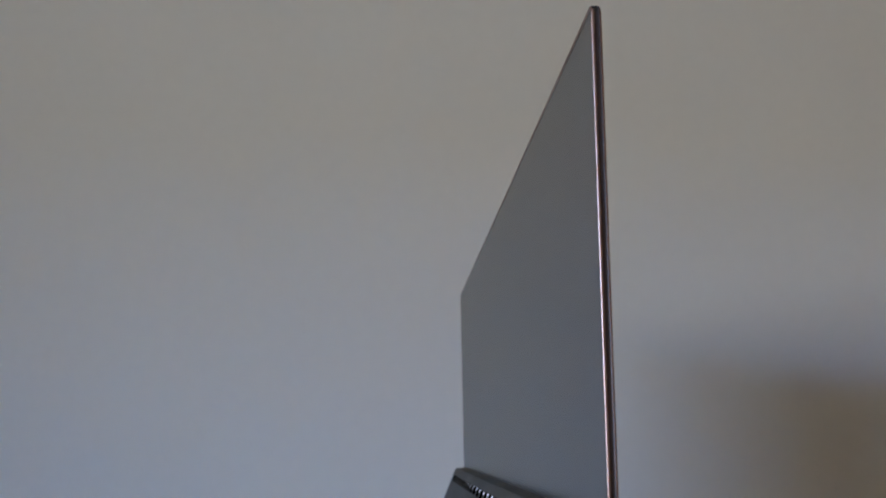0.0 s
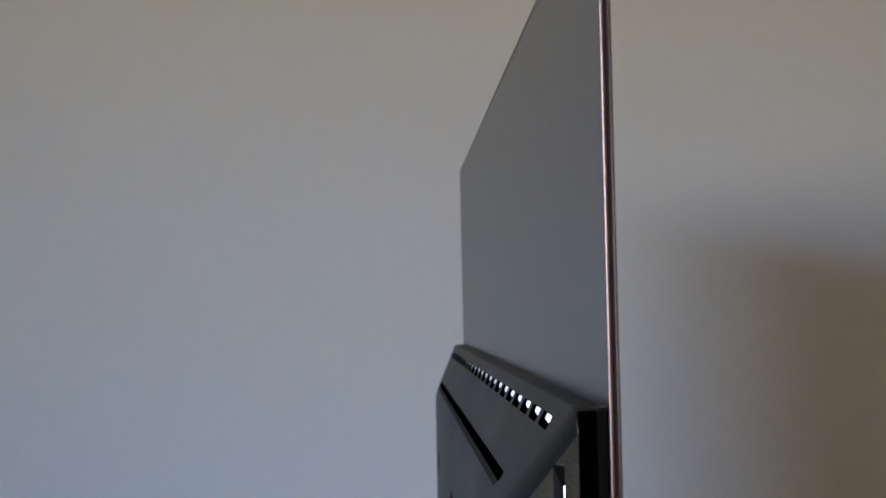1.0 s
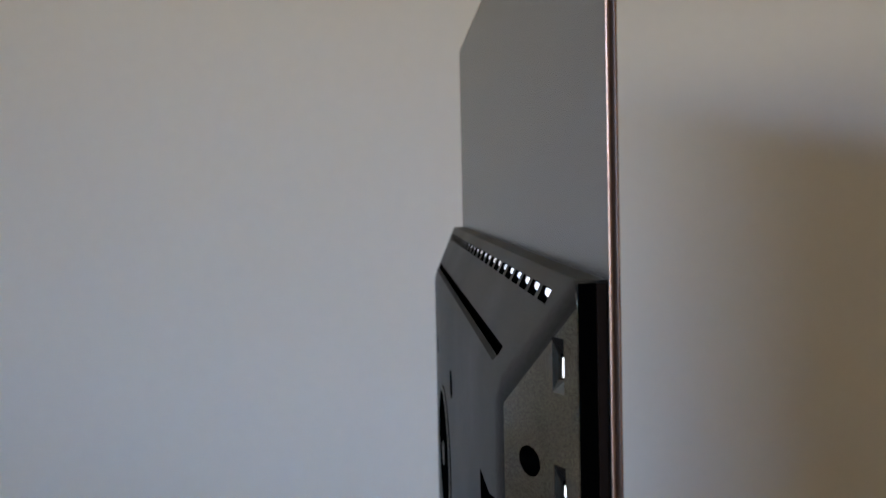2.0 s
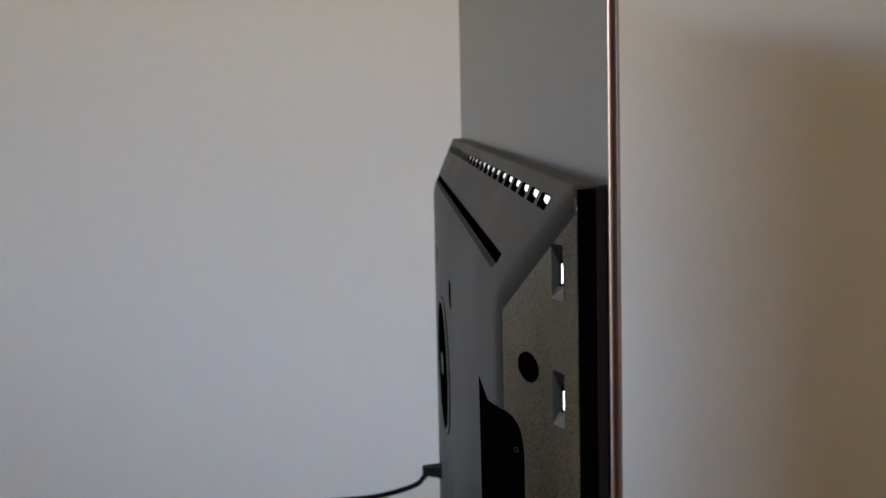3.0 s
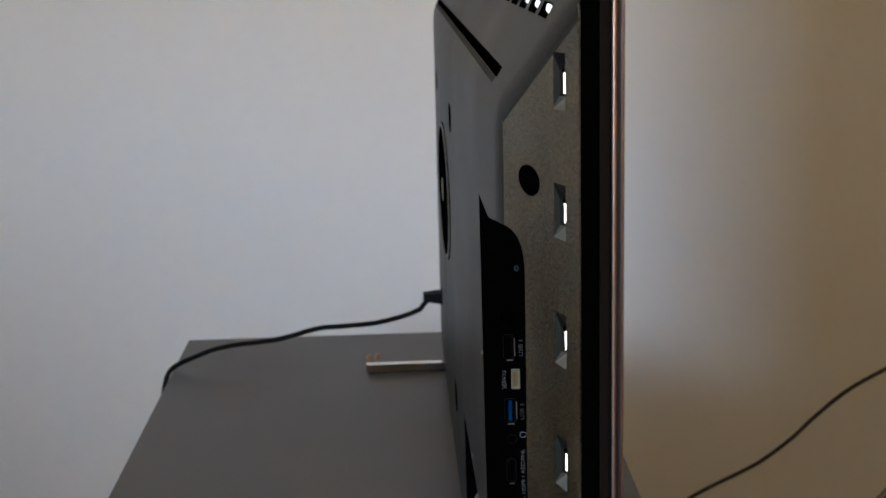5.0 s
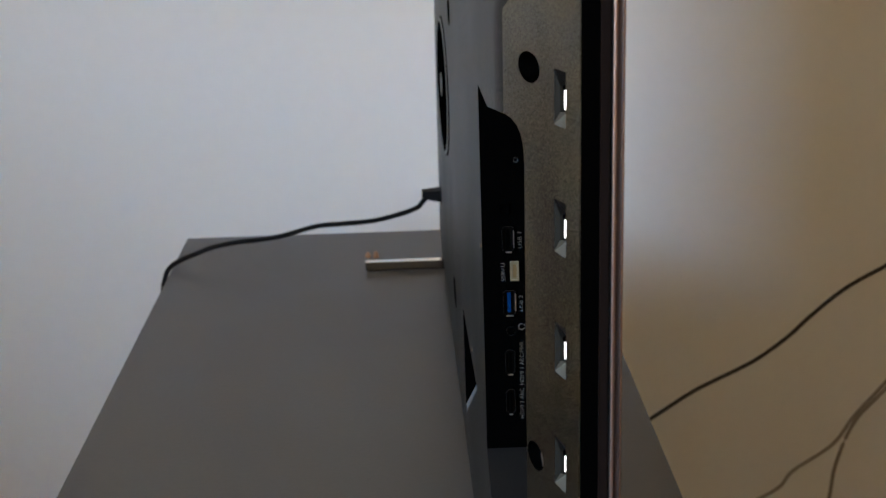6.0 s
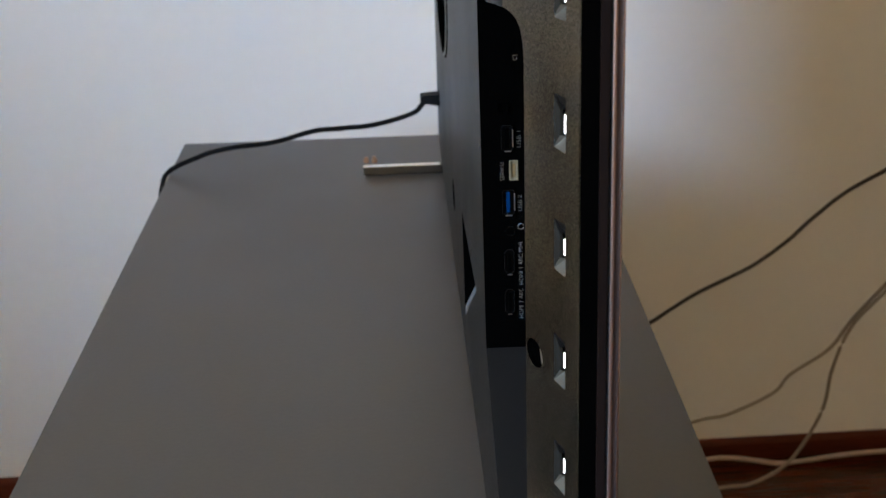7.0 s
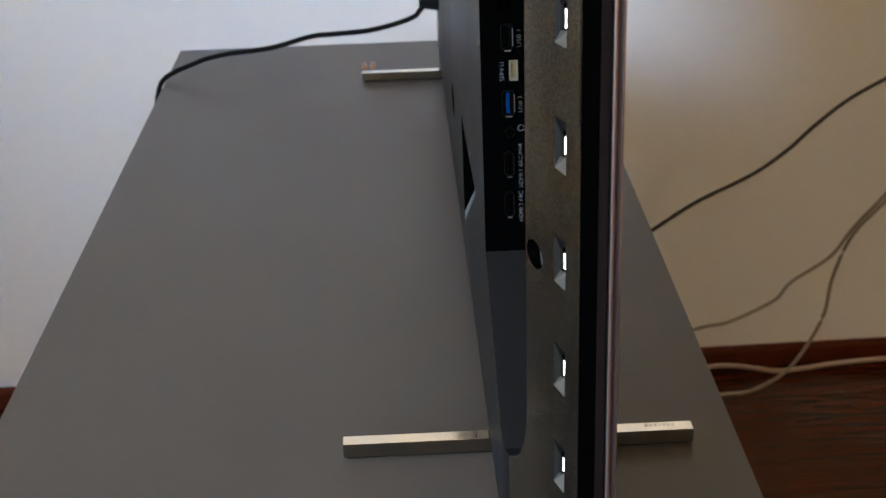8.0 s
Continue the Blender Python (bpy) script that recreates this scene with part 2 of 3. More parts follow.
# edge frame: a ridged profile swept round the panel; pairs of (x, distance outwards)
profile = [(0.0000, -0.0016), (0.0000, -0.0003), (0.0004, 0.0001), (0.0011, 0.0001), (0.0015, -0.0003), (0.0018, -0.0006), (0.0030, -0.0006), (0.0033, -0.0002), (0.0038, 0.0), (0.0043, -0.0002), (0.0046, -0.0006), (0.0046, -0.0020), (0.0032, -0.0022), (0.0002, -0.0022)]
rbm = bmesh.new()
loops = []
for x, d in profile:
    loops.append([rbm.verts.new((x, y, z)) for y, z in rounded_rect(-d, W + d, ZB - d, ZT + d, 0.006 + d)])
n = len(loops[0])
for i in range(len(loops)):
    a, b = loops[i], loops[(i + 1) % len(loops)]
    for k in range(n):
        j = (k + 1) % n
        f = rbm.faces.new((a[k], a[j], b[j], b[k]))
        f.material_index = 1 if i in (4, 5, 6, 7) else 0
rim = new("edge_frame", finish(rbm, "edge_frame", [RIM, RIM_DARK]))
under(tagged(rim, "slim ridged copper-brown metal edge"), tv)

# rear housing: a shallow block with slanted top and sides
A, DB, DF = 0.0095, -0.0122, -0.0405
FY0, FY1, FZ1 = 0.100, W - 0.100, 1.190
HZ0, HZ1 = ZB, 1.2465
hbm = bmesh.new()


def ring(x, y0, y1, z0, z1):
    return [hbm.verts.new((x, y, z)) for y, z in ((y0, z0), (y1, z0), (y1, z1), (y0, z1))]


r0, r1, r2 = ring(0.0003, A, W - A, HZ0, HZ1), ring(DB, A, W - A, HZ0, HZ1), ring(DF, FY0, FY1, HZ0 + 0.002, FZ1)
hbm.faces.new(r0), hbm.faces.new(r2[::-1])
for a, b in ((r0, r1), (r1, r2)):
    for i in range(4):
        j = (i + 1) % 4
        hbm.faces.new((a[i], b[i], b[j], a[j]))
hbm.edges.ensure_lookup_table()
front = {v for v in r2}
soft = [e for e in hbm.edges if (e.verts[0] in front and e.verts[1] in front and not (e.verts[0] in r2[:2] and e.verts[1] in r2[:2])) or (e.verts[0] in (r1[2], r1[3]) and e.verts[1] in (r2[2], r2[3])) or (e.verts[1] in (r1[2], r1[3]) and e.verts[0] in (r2[2], r2[3]))]
bmesh.ops.bevel(hbm, geom=soft, offset=0.010, segments=5, profile=0.5, affect="EDGES", clamp_overlap=True)
hard = [e for e in hbm.edges if len(e.link_faces) == 2 and e.calc_face_angle(0) > radians(14) and all(v.co.x > -0.0132 and v.co.x < -0.0105 for v in e.verts)]
bmesh.ops.bevel(hbm, geom=hard, offset=0.0012, segments=2, profile=0.6, affect="EDGES", clamp_overlap=True)
bmesh.ops.recalc_face_normals(hbm, faces=hbm.faces)
for f in hbm.faces:
    # the near and far slanted sides have a brushed grain
    if abs(f.normal.y) > 0.2 and abs(f.normal.z) < 0.3 and f.normal.x < -0.3 and (f.calc_area() > 0.004 or all(v.co.x > -0.0145 for v in f.verts)):
        f.material_index = 1


def slant_x(y):
    """x of the slanted near side at y."""
    return DB + (DF - DB) * (y - A) / (FY0 - A)


def top_x(z):
    """x of the slanted top at height z."""
    return DB + (DF - DB) * (HZ1 - z) / (HZ1 - FZ1)


cut = bmesh.new()
# port recess
prism(cut, [(0.0668, 1.112), (0.0668, 0.890), (0.0674, 0.880), (0.0690, 0.871), (0.0716, 0.863), (0.0753, 0.8565), (0.0810, 0.8510), (0.0882, 0.8470), (0.098, 0.8450), (0.2145, 0.909), (0.2430, 1.1240), (0.16, 1.1262), (0.105, 1.1350), (0.0882, 1.1360), (0.0810, 1.1352), (0.0748, 1.1330), (0.0708, 1.1298), (0.0683, 1.1255), (0.0671, 1.1195)], 0, -0.060, -0.0125)
# round holes in the near side
for cy, cz, ry, rz in ((0.0612, 1.1618, 0.0118, 0.0069), (0.0566, 0.9768, 0.0090, 0.0068)):
    prism(cut, ellipse(cy, cz, ry, rz), 0, -0.060, -0.013)
# notches of the side lamps
SIDE_Z = [1.2077, 1.1521, 1.0954, 1.0390, 0.9838, 0.9293, 0.8762]
for z in SIDE_Z:
    for flip in (False, True):
        N, F = (slant_x(0.0222) - 0.0005, 0.0222), (slant_x(0.0352) - 0.0005, 0.0352)
        B, Dp = (-0.0176, 0.0336), (-0.0145, 0.0332)
        rows = []
        for sign in (1, -1):
            rim_z = 0.0138 if sign > 0 else 0.0115
            rows.append([cut.verts.new((p[0], W - p[1] if flip else p[1], z + sign * h)) for p, h in ((N, rim_z), (F, rim_z), (B, 0.0056), (Dp, 0.0056))])
        up_row, low_row = rows
        for tri in ((0, 1, 3), (1, 2, 3)):
            cut.faces.new([up_row[k] for k in tri]), cut.faces.new([low_row[k] for k in tri[::-1]])
        for k in range(4):
            j = (k + 1) % 4
            cut.faces.new((up_row[j], up_row[k], low_row[k], low_row[j]))
# notches of the top lamps
TOP_Y = [0.098 + 0.05 * i for i in range(22)]
for y in TOP_Y:
    z0, z1 = 1.2393, 1.2324
    quads = []
    for z, dz in ((z0, -0.0012), (z1, 0.0012)):
        zz = z + dz
        quads.append([(top_x(z) - 0.0005, y - 0.030, z + 0.0002), (top_x(z) - 0.0005, y + 0.0085, z + 0.0002), (top_x(zz) + 0.0058, y + 0.0065, zz - 0.003), (top_x(zz) + 0.0058, y - 0.010, zz - 0.003)])
    hexa(cut, quads[0], quads[1])
# long groove under the top slant
GZ0, GZ1 = 1.2050, 1.1995
hexa(cut, [(top_x(GZ0) - 0.002, 0.1475, GZ0 + 0.0005), (top_x(GZ0) - 0.002, 1.117, GZ0 + 0.0005), (top_x(GZ0) + 0.006, 1.117, GZ0 - 0.001), (top_x(GZ0) + 0.006, 0.1475, GZ0 - 0.001)],
     [(top_x(GZ1) - 0.002, 0.1515, GZ1 + 0.0005), (top_x(GZ1) - 0.002, 1.113, GZ1 + 0.0005), (top_x(GZ1) + 0.006, 1.113, GZ1 - 0.001), (top_x(GZ1) + 0.006, 0.1515, GZ1 - 0.001)])
# shallow lip along the lower side of the groove; its paler colour paints in light
hexa(cut, [(top_x(GZ1) - 0.002, 0.156, GZ1 + 0.0004), (top_x(GZ1) - 0.002, 1.110, GZ1 + 0.0004), (top_x(GZ1) + 0.0016, 1.110, GZ1 - 0.0004), (top_x(GZ1) + 0.0016, 0.156, GZ1 - 0.0004)],
     [(top_x(1.1952) - 0.002, 0.166, 1.1956), (top_x(1.1952) - 0.002, 1.104, 1.1956), (top_x(1.1952) - 0.0001, 1.104, 1.1952), (top_x(1.1952) - 0.0001, 0.166, 1.1952)])
# loudspeaker well, screw holes and the slanted lower recess in the rear face
WELL_Y, WELL_Z, WELL_RY, WELL_RZ = 0.850, 1.022, 0.150, 0.067
prism(cut, ellipse(WELL_Y, WELL_Z, WELL_RY, WELL_RZ, 48), 0, -0.060, -0.026)
for cy, cz, r in ((1.038, 1.115, 0.0115), (0.667, 1.117, 0.0130), (0.667, 0.86, 0.0130), (1.038, 0.86, 0.0115)):
    prism(cut, ellipse(cy, cz, 2.1 * r, r, 20), 0, -0.060, -0.034)
prism(cut, [(0.503, 0.899), (0.312, 0.9075), (0.487, 0.815)], 0, -0.060, -0.022)
# other cut faces are coloured black, for the shade inside the recesses
cut.normal_update()
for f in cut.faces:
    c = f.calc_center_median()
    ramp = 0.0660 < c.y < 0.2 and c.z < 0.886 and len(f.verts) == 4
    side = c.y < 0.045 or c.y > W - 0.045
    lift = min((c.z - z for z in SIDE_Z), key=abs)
    # side notches: shade coloured in on upper facets, lamp light on lower ones
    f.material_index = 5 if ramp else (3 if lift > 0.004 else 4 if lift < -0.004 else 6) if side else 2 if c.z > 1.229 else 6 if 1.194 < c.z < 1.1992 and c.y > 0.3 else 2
housing = new("rear_housing", carve(hbm, cut, [HOUSE, BRUSH, BLACK, NOTCH_SHADE, NOTCH, SMOOTH, NOTCH_SIDE]))
under(tagged(housing, "dark grey plastic rear housing with slanted sides"), tv)

# dark strip between housing and panel edge on the near side
under(solid("side_strip", (-0.0120, 0.0076, HZ0 + 0.001), (-0.0044, 0.0094, HZ1 - 0.0012), BLACK, None, "matt black side strip", 0.0004), tv)
under(solid("edge_band", (-0.0043, 0.0070, HZ0 + 0.001), (-0.0004, 0.0094, HZ1 - 0.0012), BAND, None, "dark brown edge band", 0.0003), tv)

# lamps in the notches
for z in SIDE_Z:
    for flip in (False, True):
        y = W - 0.0332 if flip else 0.0332
        bm = bmesh.new()
        box(bm, (-0.0158, y - 0.0002, z - 0.0046), (-0.0142, y + 0.0004, z + 0.0042))
        under(part("led_window", bm, LED, None, "lit white lamp window"), tv)
        bm = bmesh.new()
        box(bm, (-0.0166, y - 0.0024, z + 0.0042), (-0.0144, y + 0.0004, z + 0.0058))
        box(bm, (-0.0166, y - 0.0012, z - 0.0054), (-0.0146, y + 0.0004, z - 0.0047))
        under(part("led_cover", bm, BLACK, None, "small black lamp cover"), tv)
for y in TOP_Y:
    def far_face(z, d, shift):
        return (top_x(z) + 0.89 * d, y + 0.0082 - 0.25 * d + shift, z - 0.46 * d)
    bm = bmesh.new()
    facet = ((1.2386, 0.0020), (1.2388, 0.0056), (1.2367, 0.0058), (1.2350, 0.0044), (1.2362, 0.0022))
    rows = [[bm.verts.new(far_face(z, d, shift)) for z, d in facet] for shift in (-0.0006, 0.0004)]
    bm.faces.new(rows[0][::-1]), bm.faces.new(rows[1])
    for k in range(5):
        bm.faces.new((rows[0][k], rows[0][k - 1], rows[1][k - 1], rows[1][k]))
    under(part("led_window", bm, LED_TOP, None, "lit white lamp window"), tv)

# port panel at the far end of the recess: u runs up the panel, x across it
UP = Vector((0, 0.0285, 0.2136)).normalized()
OUT = Vector((0, -UP.z, UP.y))
BASE = Vector((0, 0.2145, 0.909))


def on_panel(x, u, d=0.0):
    return BASE + Vector((x, 0, 0)) + UP * u + OUT * d


def plate(bm, x0, x1, u0, u1, d0, d1):
    hexa(bm, [on_panel(*p, d0) for p in ((x0, u0), (x1, u0), (x1, u1), (x0, u1))], [on_panel(*p, d1) for p in ((x0, u0), (x1, u0), (x1, u1), (x0, u1))])


bm = bmesh.new()
plate(bm, -0.0402, -0.0127, 0.001, 0.2145, 0.0003, 0.0012)
ports = under(part("port_panel", bm, BLACK, None, "matt black connector panel"), tv)


def on_tv(ob):
    ob.parent = ports
    return ob


def socket(name, x0, x1, u0, u1, wall, metal, label, corner=0.0012):
    """An open shell standing a little proud of the panel, with a dark throat."""
    bm = bmesh.new()
    c = corner
    out = [(x0 + c, u0), (x1 - c, u0), (x1, u0 + c), (x1, u1 - c), (x1 - c, u1), (x0 + c, u1), (x0, u1 - c), (x0, u0 + c)]
    cx, cu = (x0 + x1) / 2, (u0 + u1) / 2
    kx, ku = 1 - 2 * wall / (x1 - x0), 1 - 2 * wall / (u1 - u0)
    inn = [(cx + (x - cx) * kx, cu + (u - cu) * ku) for x, u in out]
    rings = [[bm.verts.new(on_panel(x, u, d)) for x, u in line] for line, d in ((out, 0.0010), (out, 0.0024), (inn, 0.0024), (inn, 0.0013))]
    for a, b in zip(rings, rings[1:]):
        for i in range(8):
            j = (i + 1) % 8
            bm.faces.new((a[i], a[j], b[j], b[i]))
    bm.faces.new(rings[-1])
    return on_tv(part(name, bm, metal, None, label))


def slab(name, x0, x1, u0, u1, d0, d1, material, label=""):
    bm = bmesh.new()
    plate(bm, x0, x1, u0, u1, d0, d1)
    return on_tv(part(name, bm, material, None, label))


SHELL = mat("dark_steel", (0.0022, 0.0021, 0.0020), 0.5, 0.0, 400, 0.2, spec=0.015)
socket("optical_port", -0.0303, -0.0243, 0.1408, 0.1478, 0.0005, BLACK, "black square optical socket")
socket("usb_port", -0.0287, -0.0216, 0.1187, 0.1339, 0.0006, SHELL, "steel socket")
slab("port_spring", -0.0222, -0.0218, 0.1215, 0.1315, 0.0022, 0.0030, STEEL)
slab("port_spring", -0.0268, -0.0232, 0.1186, 0.1191, 0.0022, 0.0030, STEEL)
slab("port_tongue", -0.0266, -0.0249, 0.1205, 0.1322, 0.0013, 0.0022, BLACK, "black tongue")
socket("usb_port", -0.0288, -0.0213, 0.0808, 0.0960, 0.0006, SHELL, "steel socket")
slab("port_spring", -0.0219, -0.0215, 0.0838, 0.0940, 0.0022, 0.0030, STEEL)
slab("port_spring", -0.0270, -0.0232, 0.0807, 0.0813, 0.0022, 0.0030, STEEL)
slab("port_tongue", -0.0264, -0.0244, 0.0830, 0.0948, 0.0013, 0.0024, BLUE, "blue tongue")
socket("service_port", -0.0243, -0.0193, 0.1016, 0.1133, 0.0008, CREAM, "cream plastic service connector", 0.0003)
slab("service_pins", -0.0228, -0.0206, 0.1035, 0.1114, 0.0012, 0.0016, TAN, "tan connector throat")
socket("hdmi_port", -0.0284, -0.0223, 0.0452, 0.0603, 0.0005, SHELL, "dark steel socket", 0.0018)
slab("port_spring", -0.0268, -0.0240, 0.0451, 0.0456, 0.0022, 0.0028, STEEL)
slab("port_tongue", -0.0262, -0.0248, 0.0470, 0.0585, 0.0013, 0.0022, BLACK, "black tongue")
socket("hdmi_port", -0.0285, -0.0226, 0.0210, 0.0363, 0.0005, SHELL, "dark steel socket", 0.0018)
slab("port_spring", -0.0268, -0.0241, 0.0209, 0.0214, 0.0022, 0.0028, STEEL)
slab("port_tongue", -0.0263, -0.0249, 0.0228, 0.0345, 0.0013, 0.0022, BLACK, "black tongue")


def torus(bm, cx, cu, r, thick, a0=0.0, a1=360.0, d=0.0014, seg=20):
    rings = []
    for i in range(seg + 1):
        a = radians(a0 + (a1 - a0) * i / seg)
        rings.append([bm.verts.new(on_panel(cx + rr * math.cos(a), cu + rr * math.sin(a), dd)) for rr, dd in ((r - thick, d), (r - thick, d + 0.0004), (r + thick, d + 0.0004), (r + thick, d))])
    for p, q in zip(rings, rings[1:]):
        for k in range(4):
            j = (k + 1) % 4
            bm.faces.new((p[k], p[j], q[j], q[k]))


bm = bmesh.new()
torus(bm, -0.0245, 0.0713, 0.0027, 0.00025, d=0.0012)
on_tv(part("headphone_jack", bm, SHELL, None, "round headphone jack"))
bm = bmesh.new()
torus(bm, -0.0183, 0.0740, 0.0017, 0.00013, 20, 340, d=0.0013)
plate(bm, -0.0169, -0.0163, 0.0745, 0.0752, 0.0012, 0.0016)
plate(bm, -0.0169, -0.0163, 0.0728, 0.0735, 0.0012, 0.0016)
on_tv(part("headphone_symbol", bm, INK, None, "printed headphone symbol"))


def lettering(text, x, u0, u1, cap):
    """Printed words that run up the panel, their tops towards the rear face."""
    cu = bpy.data.curves.new("print", "FONT")
    cu.body, cu.size, cu.extrude, cu.offset = text, 1.0, 0.0, -0.020
    tmp = new("print", cu)
    bpy.context.view_layer.update()
    me = bpy.data.meshes.new_from_object(tmp.evaluated_get(bpy.context.evaluated_depsgraph_get()))
    bpy.data.objects.remove(tmp)
    xs = [v.co.x for v in me.vertices]
    ys = [v.co.y for v in me.vertices]
    for v in me.vertices:
        a = (v.co.x - min(xs)) / (max(xs) - min(xs)) * (u1 - u0) + u0
        v.co = on_panel(x - (v.co.y - min(ys)) / (max(ys) - min(ys)) * cap, a, 0.0016)
    me.materials.append(INK)
    return on_tv(tagged(new("lettering", me), "pale grey printed lettering"))


lettering("CI", -0.0186, 0.1712, 0.1740, 0.0023)
lettering("USB 1", -0.0173, 0.1209, 0.1303, 0.0024)
lettering("SERV.U", -0.0274, 0.1016, 0.1123, 0.0023)
lettering("USB 2", -0.0173, 0.0833, 0.0927, 0.0023)
lettering("HDMI 1 ARC/MHL", -0.0175, 0.0389, 0.0654, 0.0024)
lettering("HDMI 2 ARC", -0.0178, 0.0184, 0.0366, 0.0024)

# loudspeaker rings in the round well of the rear face
bm = bmesh.new()
for k, (r, x) in enumerate(((1.0, -0.0398), (0.97, -0.0416), (0.93, -0.0424), (0.90, -0.0410), (0.85, -0.0345), (0.45, -0.0330), (0.24, -0.0400), (0.17, -0.0428), (0.01, -0.0434))):
    row = [bm.verts.new((x, WELL_Y + r * WELL_RY * math.cos(2 * math.pi * i / 48), WELL_Z + r * WELL_RZ * math.sin(2 * math.pi * i / 48))) for i in range(48)]
    if k:
        for i in range(48):
            j = (i + 1) % 48
            f = bm.faces.new((last[i], last[j], row[j], row[i]))
            f.material_index = 1 if k in (2, 8) else 0
    last = row
woofer = under(new("loudspeaker", finish(bm, "loudspeaker", [BLACK, NOTCH])), tv)
tagged(woofer, "oval black loudspeaker with a bright ring")
# slanted sill of the lower recess, pale to paint in the light on it
bm = bmesh.new()
hexa(bm, [(-0.0404, 0.4865, 0.8160), (-0.0404, 0.3135, 0.9070), (-0.0300, 0.3135, 0.9080), (-0.0300, 0.4865, 0.8170)], [(-0.0404, 0.485, 0.8245), (-0.0404, 0.322, 0.9070), (-0.0300, 0.322, 0.9076), (-0.0300, 0.485, 0.8255)])
under(part("recess_sill", bm, SILL_LIT, None, "slanted recess sill, light on it painted as pale colour"), tv)

# aerial socket inside the lower round hole: a bright collar round a dark bore
bm = bmesh.new()
outer, inner = ellipse(0.0570, 0.9766, 0.0086, 0.0063, 28), ellipse(0.0570, 0.9766, 0.0070, 0.0051, 28)
rings = [[bm.verts.new((x, y, z)) for y, z in line] for line, x in ((outer, -0.0140), (outer, -0.0232), (inner, -0.0236), (inner, -0.0150))]
for r, s in zip(rings, rings[1:]):
    for k in range(28):
        bm.faces.new((r[k], r[k - 1], s[k - 1], s[k]))
socket_ring = under(part("aerial_socket", bm, STEEL, None, "round steel aerial socket"), tv)
bm = bmesh.new()
prism(bm, ellipse(0.0570, 0.9766, 0.0018, 0.0016, 12), 0, -0.0225, -0.0128)
ease(bm, 0.0003)
part("pin", bm, STEEL, socket_ring)

# screws beside the recesses
for y, z in ((0.2370, 1.029), (0.368, 0.9145)):
    bm = bmesh.new()
    prism(bm, ellipse(y, z, 0.0028, 0.0028, 14), 0, -0.0412, -0.0400)
    ease(bm, 0.0004)
    under(part("screw", bm, STEEL, None, "small steel screw head"), tv)


# feet: two flat metal bars under the set
def foot_bar(y):
    bm = bmesh.new()
    box(bm, (-0.1325, y - 0.005, TOP + 0.0014), (0.0880, y + 0.005, TOP + 0.0110))
    ends = [e for e in bm.edges if all(v.co.x > 0 for v in e.verts) and abs(e.verts[0].co.x - e.verts[1].co.x) < 1e-6]
    bmesh.ops.bevel(bm, geom=ends, offset=0.0012, segments=2, profile=0.6, affect="EDGES")
    ease(bm, 0.0004, 2, 60)
    bmesh.ops.recalc_face_normals(bm, faces=bm.faces)
    # all but the top is darker: the table's dark reflection put into the colour
    for f in bm.faces:
        f.material_index = 0 if f.normal.z > 0.5 else 1
    ob = under(part("foot", bm, [CHROME, SIDE_SHADE], None, "chrome foot bar, dark reflections painted on its sides"), tv)
    ob.data.shade_flat()
    pad = solid("rubber_pad", (-0.1300, y - 0.0038, TOP + 0.0002), (0.0850, y + 0.0038, TOP + 0.0016), RUBBER, None, "", 0.0003)
    pad.parent = ob
    return ob


FOOT_Y = (0.2135, 1.0250)
foot_near, foot_far = foot_bar(FOOT_Y[0]), foot_bar(FOOT_Y[1])
for y, f in zip(FOOT_Y, (foot_near, foot_far)):
    bm = bmesh.new()
    box(bm, (-0.0380, y - 0.004, TOP + 0.0112), (-0.004, y + 0.004, ZB + 0.004))
    ease(bm, 0.0012)
    under(part("foot_mount", bm, BLACK, None, "black foot mount"), tv)
    # maker's mark, as plain bars
    for k in range(7):
        bm = bmesh.new()
        x = 0.0580 + 0.0028 * k
        box(bm, (x, y - 0.0002, TOP + 0.0109), (x + 0.0017, y + 0.0026, TOP + 0.0112))
        ob = part("mark", bm, MARK)
        ob.parent = f

# ---- cables and small things ----
plug = thing("power_cable", "black power cable plugged into the television, running over the table edge", "cable", at=(-0.05, 1.06, TOP))
bm = bmesh.new()
hexa(bm, [(-0.0625, 1.054, 0.8500), (-0.0625, 1.068, 0.8500), (-0.0625, 1.068, 0.8590), (-0.0625, 1.054, 0.8590)], [(-0.0400, 1.050, 0.8470), (-0.0400, 1.072, 0.8470), (-0.0400, 1.072, 0.8605), (-0.0400, 1.050, 0.8605)])
ease(bm, 0.0025, 3)
under(part("plug", bm, CABLE, None, "moulded black plug"), plug)
under(tube("cable", [(-0.056, 1.060, 0.852), (-0.0625, 1.060, 0.845), (-0.0690, 1.060, 0.8385), (-0.090, 1.060, 0.8310), (-0.1229, 1.060, 0.8240), (-0.160, 1.062, 0.8210), (-0.191, 1.062, 0.8190), (-0.2323, 1.062, 0.8085), (-0.262, 1.062, 0.8045), (-0.2868, 1.062, 0.8025), (-0.3150, 1.062, 0.7975), (-0.3349, 1.062, 0.7905), (-0.3550, 1.060, 0.7830), (-0.3690, 1.056, 0.7745), (-0.3750, 1.050, 0.760), (-0.3770, 1.044, 0.735), (-0.376, 1.035, 0.60), (-0.372, 1.03, 0.25), (-0.40, 1.05, 0.02), (-0.55, 1.2, 0.006), (-0.8, 1.3, 0.005)], 0.0030, CABLE), plug)

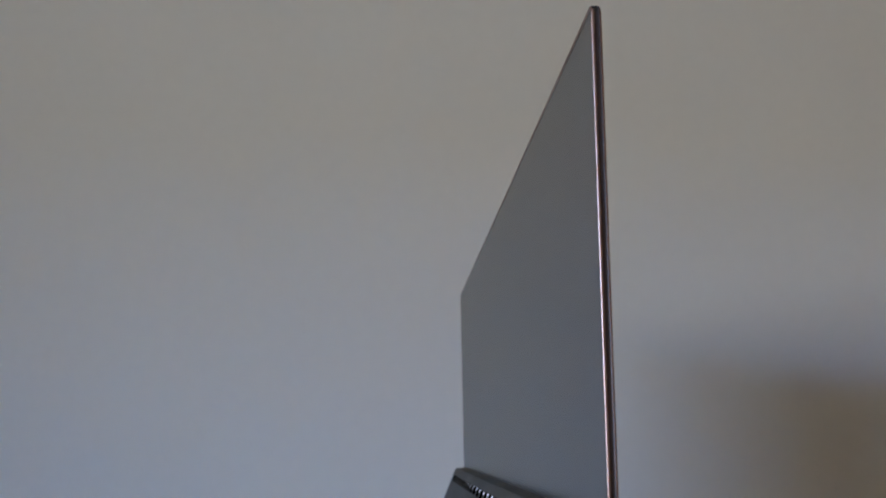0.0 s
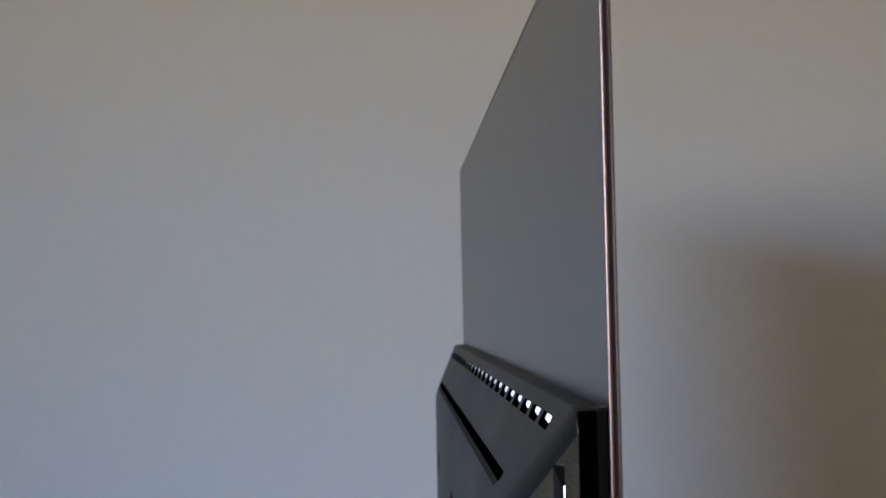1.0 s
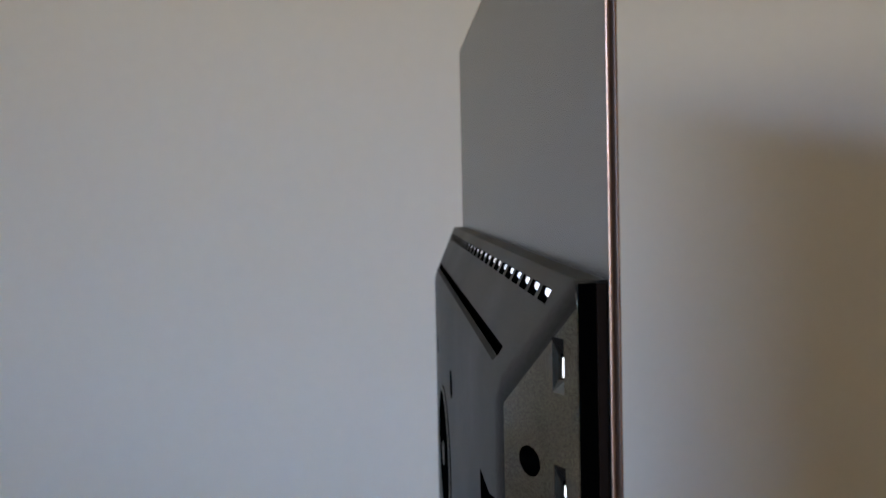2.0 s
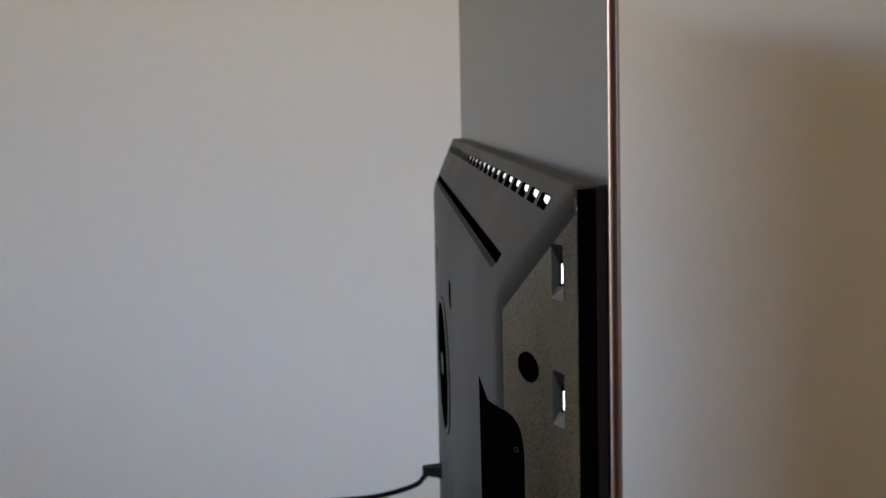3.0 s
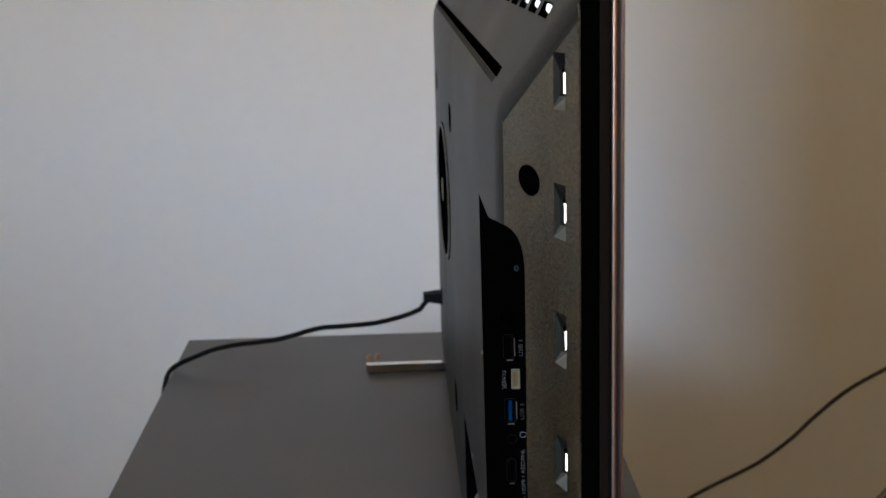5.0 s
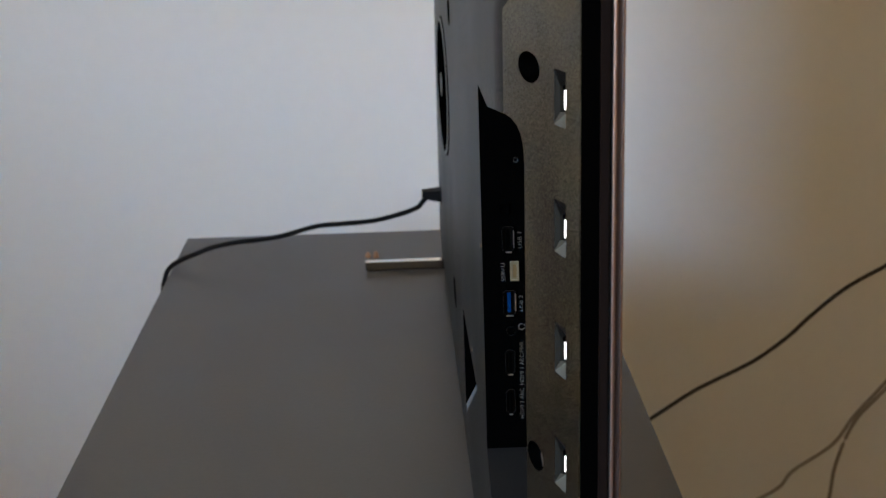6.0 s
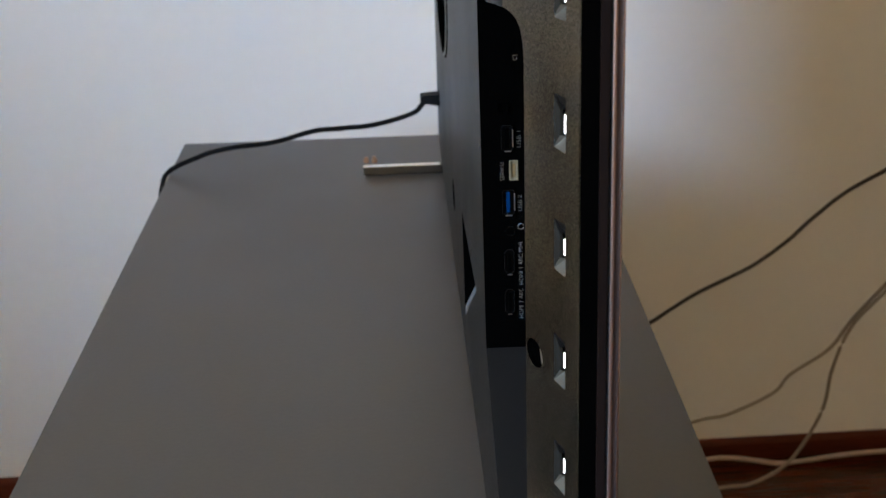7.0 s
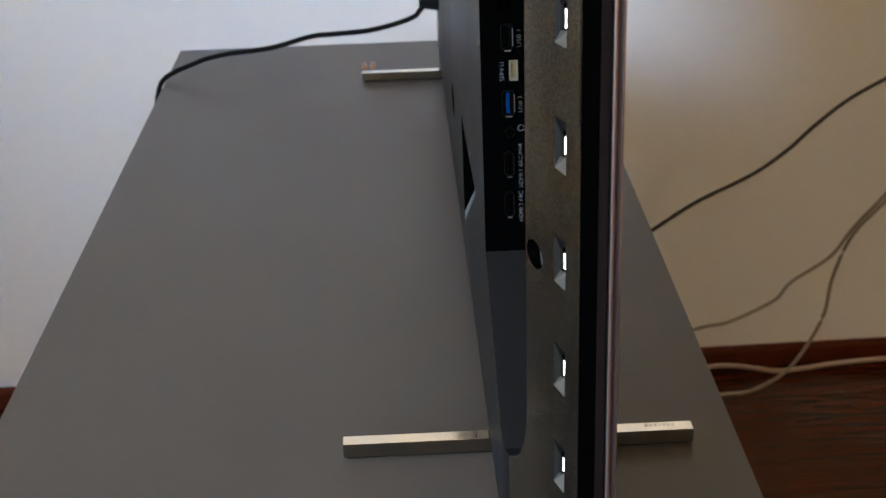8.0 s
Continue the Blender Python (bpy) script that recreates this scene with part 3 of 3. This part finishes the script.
tagged(tube("hanging_cable", [(-0.1, 1.56, 0.006), (-0.02, 1.52, 0.05), (0.112, 1.45, 0.258), (0.206, 1.45, 0.326), (0.293, 1.45, 0.383), (0.36, 1.45, 0.427), (0.429, 1.45, 0.461), (0.461, 1.45, 0.479), (0.504, 1.45, 0.512), (0.537, 1.45, 0.544), (0.585, 1.45, 0.584), (0.641, 1.45, 0.616), (0.78, 1.52, 0.65), (1.0, 1.6, 0.62), (1.15, 1.69, 0.58)], 0.0032, CABLE_DARK), "dark grey cable hanging slack in front of the wall", "cable", "cables by the wall")
tagged(tube("grey_cable", [(0.15, 1.45, 0.028), (0.249, 1.45, 0.159), (0.37, 1.45, 0.206), (0.425, 1.45, 0.217), (0.496, 1.45, 0.252), (0.521, 1.45, 0.283), (0.581, 1.45, 0.325), (0.613, 1.45, 0.372), (0.66, 1.45, 0.428), (0.8, 1.52, 0.53), (1.0, 1.6, 0.6), (1.15, 1.69, 0.55)], 0.0030, CABLE_GREY), "thin grey cable hanging slack in front of the wall", "cable", "cables by the wall")
tagged(tube("grey_cable", [(0.287, 1.45, 0.027), (0.366, 1.45, 0.068), (0.422, 1.45, 0.082), (0.469, 1.45, 0.087), (0.523, 1.45, 0.119), (0.557, 1.45, 0.169), (0.58, 1.45, 0.225), (0.589, 1.45, 0.29), (0.614, 1.448, 0.363), (0.663, 1.444, 0.424), (0.8, 1.51, 0.52), (1.0, 1.6, 0.58), (1.15, 1.69, 0.52)], 0.0030, CABLE_GREY), "thin grey cable drooping down to the floor", "cable", "cables by the wall")
tagged(tube("white_cable", [(0.196, 1.655, 0.0042), (0.357, 1.652, 0.0042), (0.444, 1.652, 0.023), (0.491, 1.654, 0.022), (0.533, 1.655, 0.014), (0.575, 1.656, 0.006), (0.628, 1.658, 0.009), (0.678, 1.66, 0.014), (0.769, 1.661, 0.019), (0.949, 1.668, 0.017), (1.201, 1.672, 0.006)], 0.0042, CABLE_WHITE), "pale cable lying along the skirting board", "cable", "cables by the wall")

# two small brass screws standing behind the far foot
def brass_screw(x, y, radius, height, lean):
    bm = bmesh.new()
    prism(bm, ellipse(0, 0, radius, radius, 14), 2, 0.0, height * 0.55)
    prism(bm, ellipse(0, 0, radius * 0.62, radius * 0.62, 12), 2, height * 0.55, height)
    ease(bm, 0.0005)
    ob = part("brass_screw", bm, BRASS)
    ob.matrix_basis = pose(x, y, TOP + 0.0002, 0, 0, lean)
    tagged(ob, "small brass screw standing on the grey table", "screw", "loose screws")


brass_screw(-0.1305, 1.078, 0.0034, 0.0062, 10)
brass_screw(-0.1205, 1.076, 0.0036, 0.0074, 40)
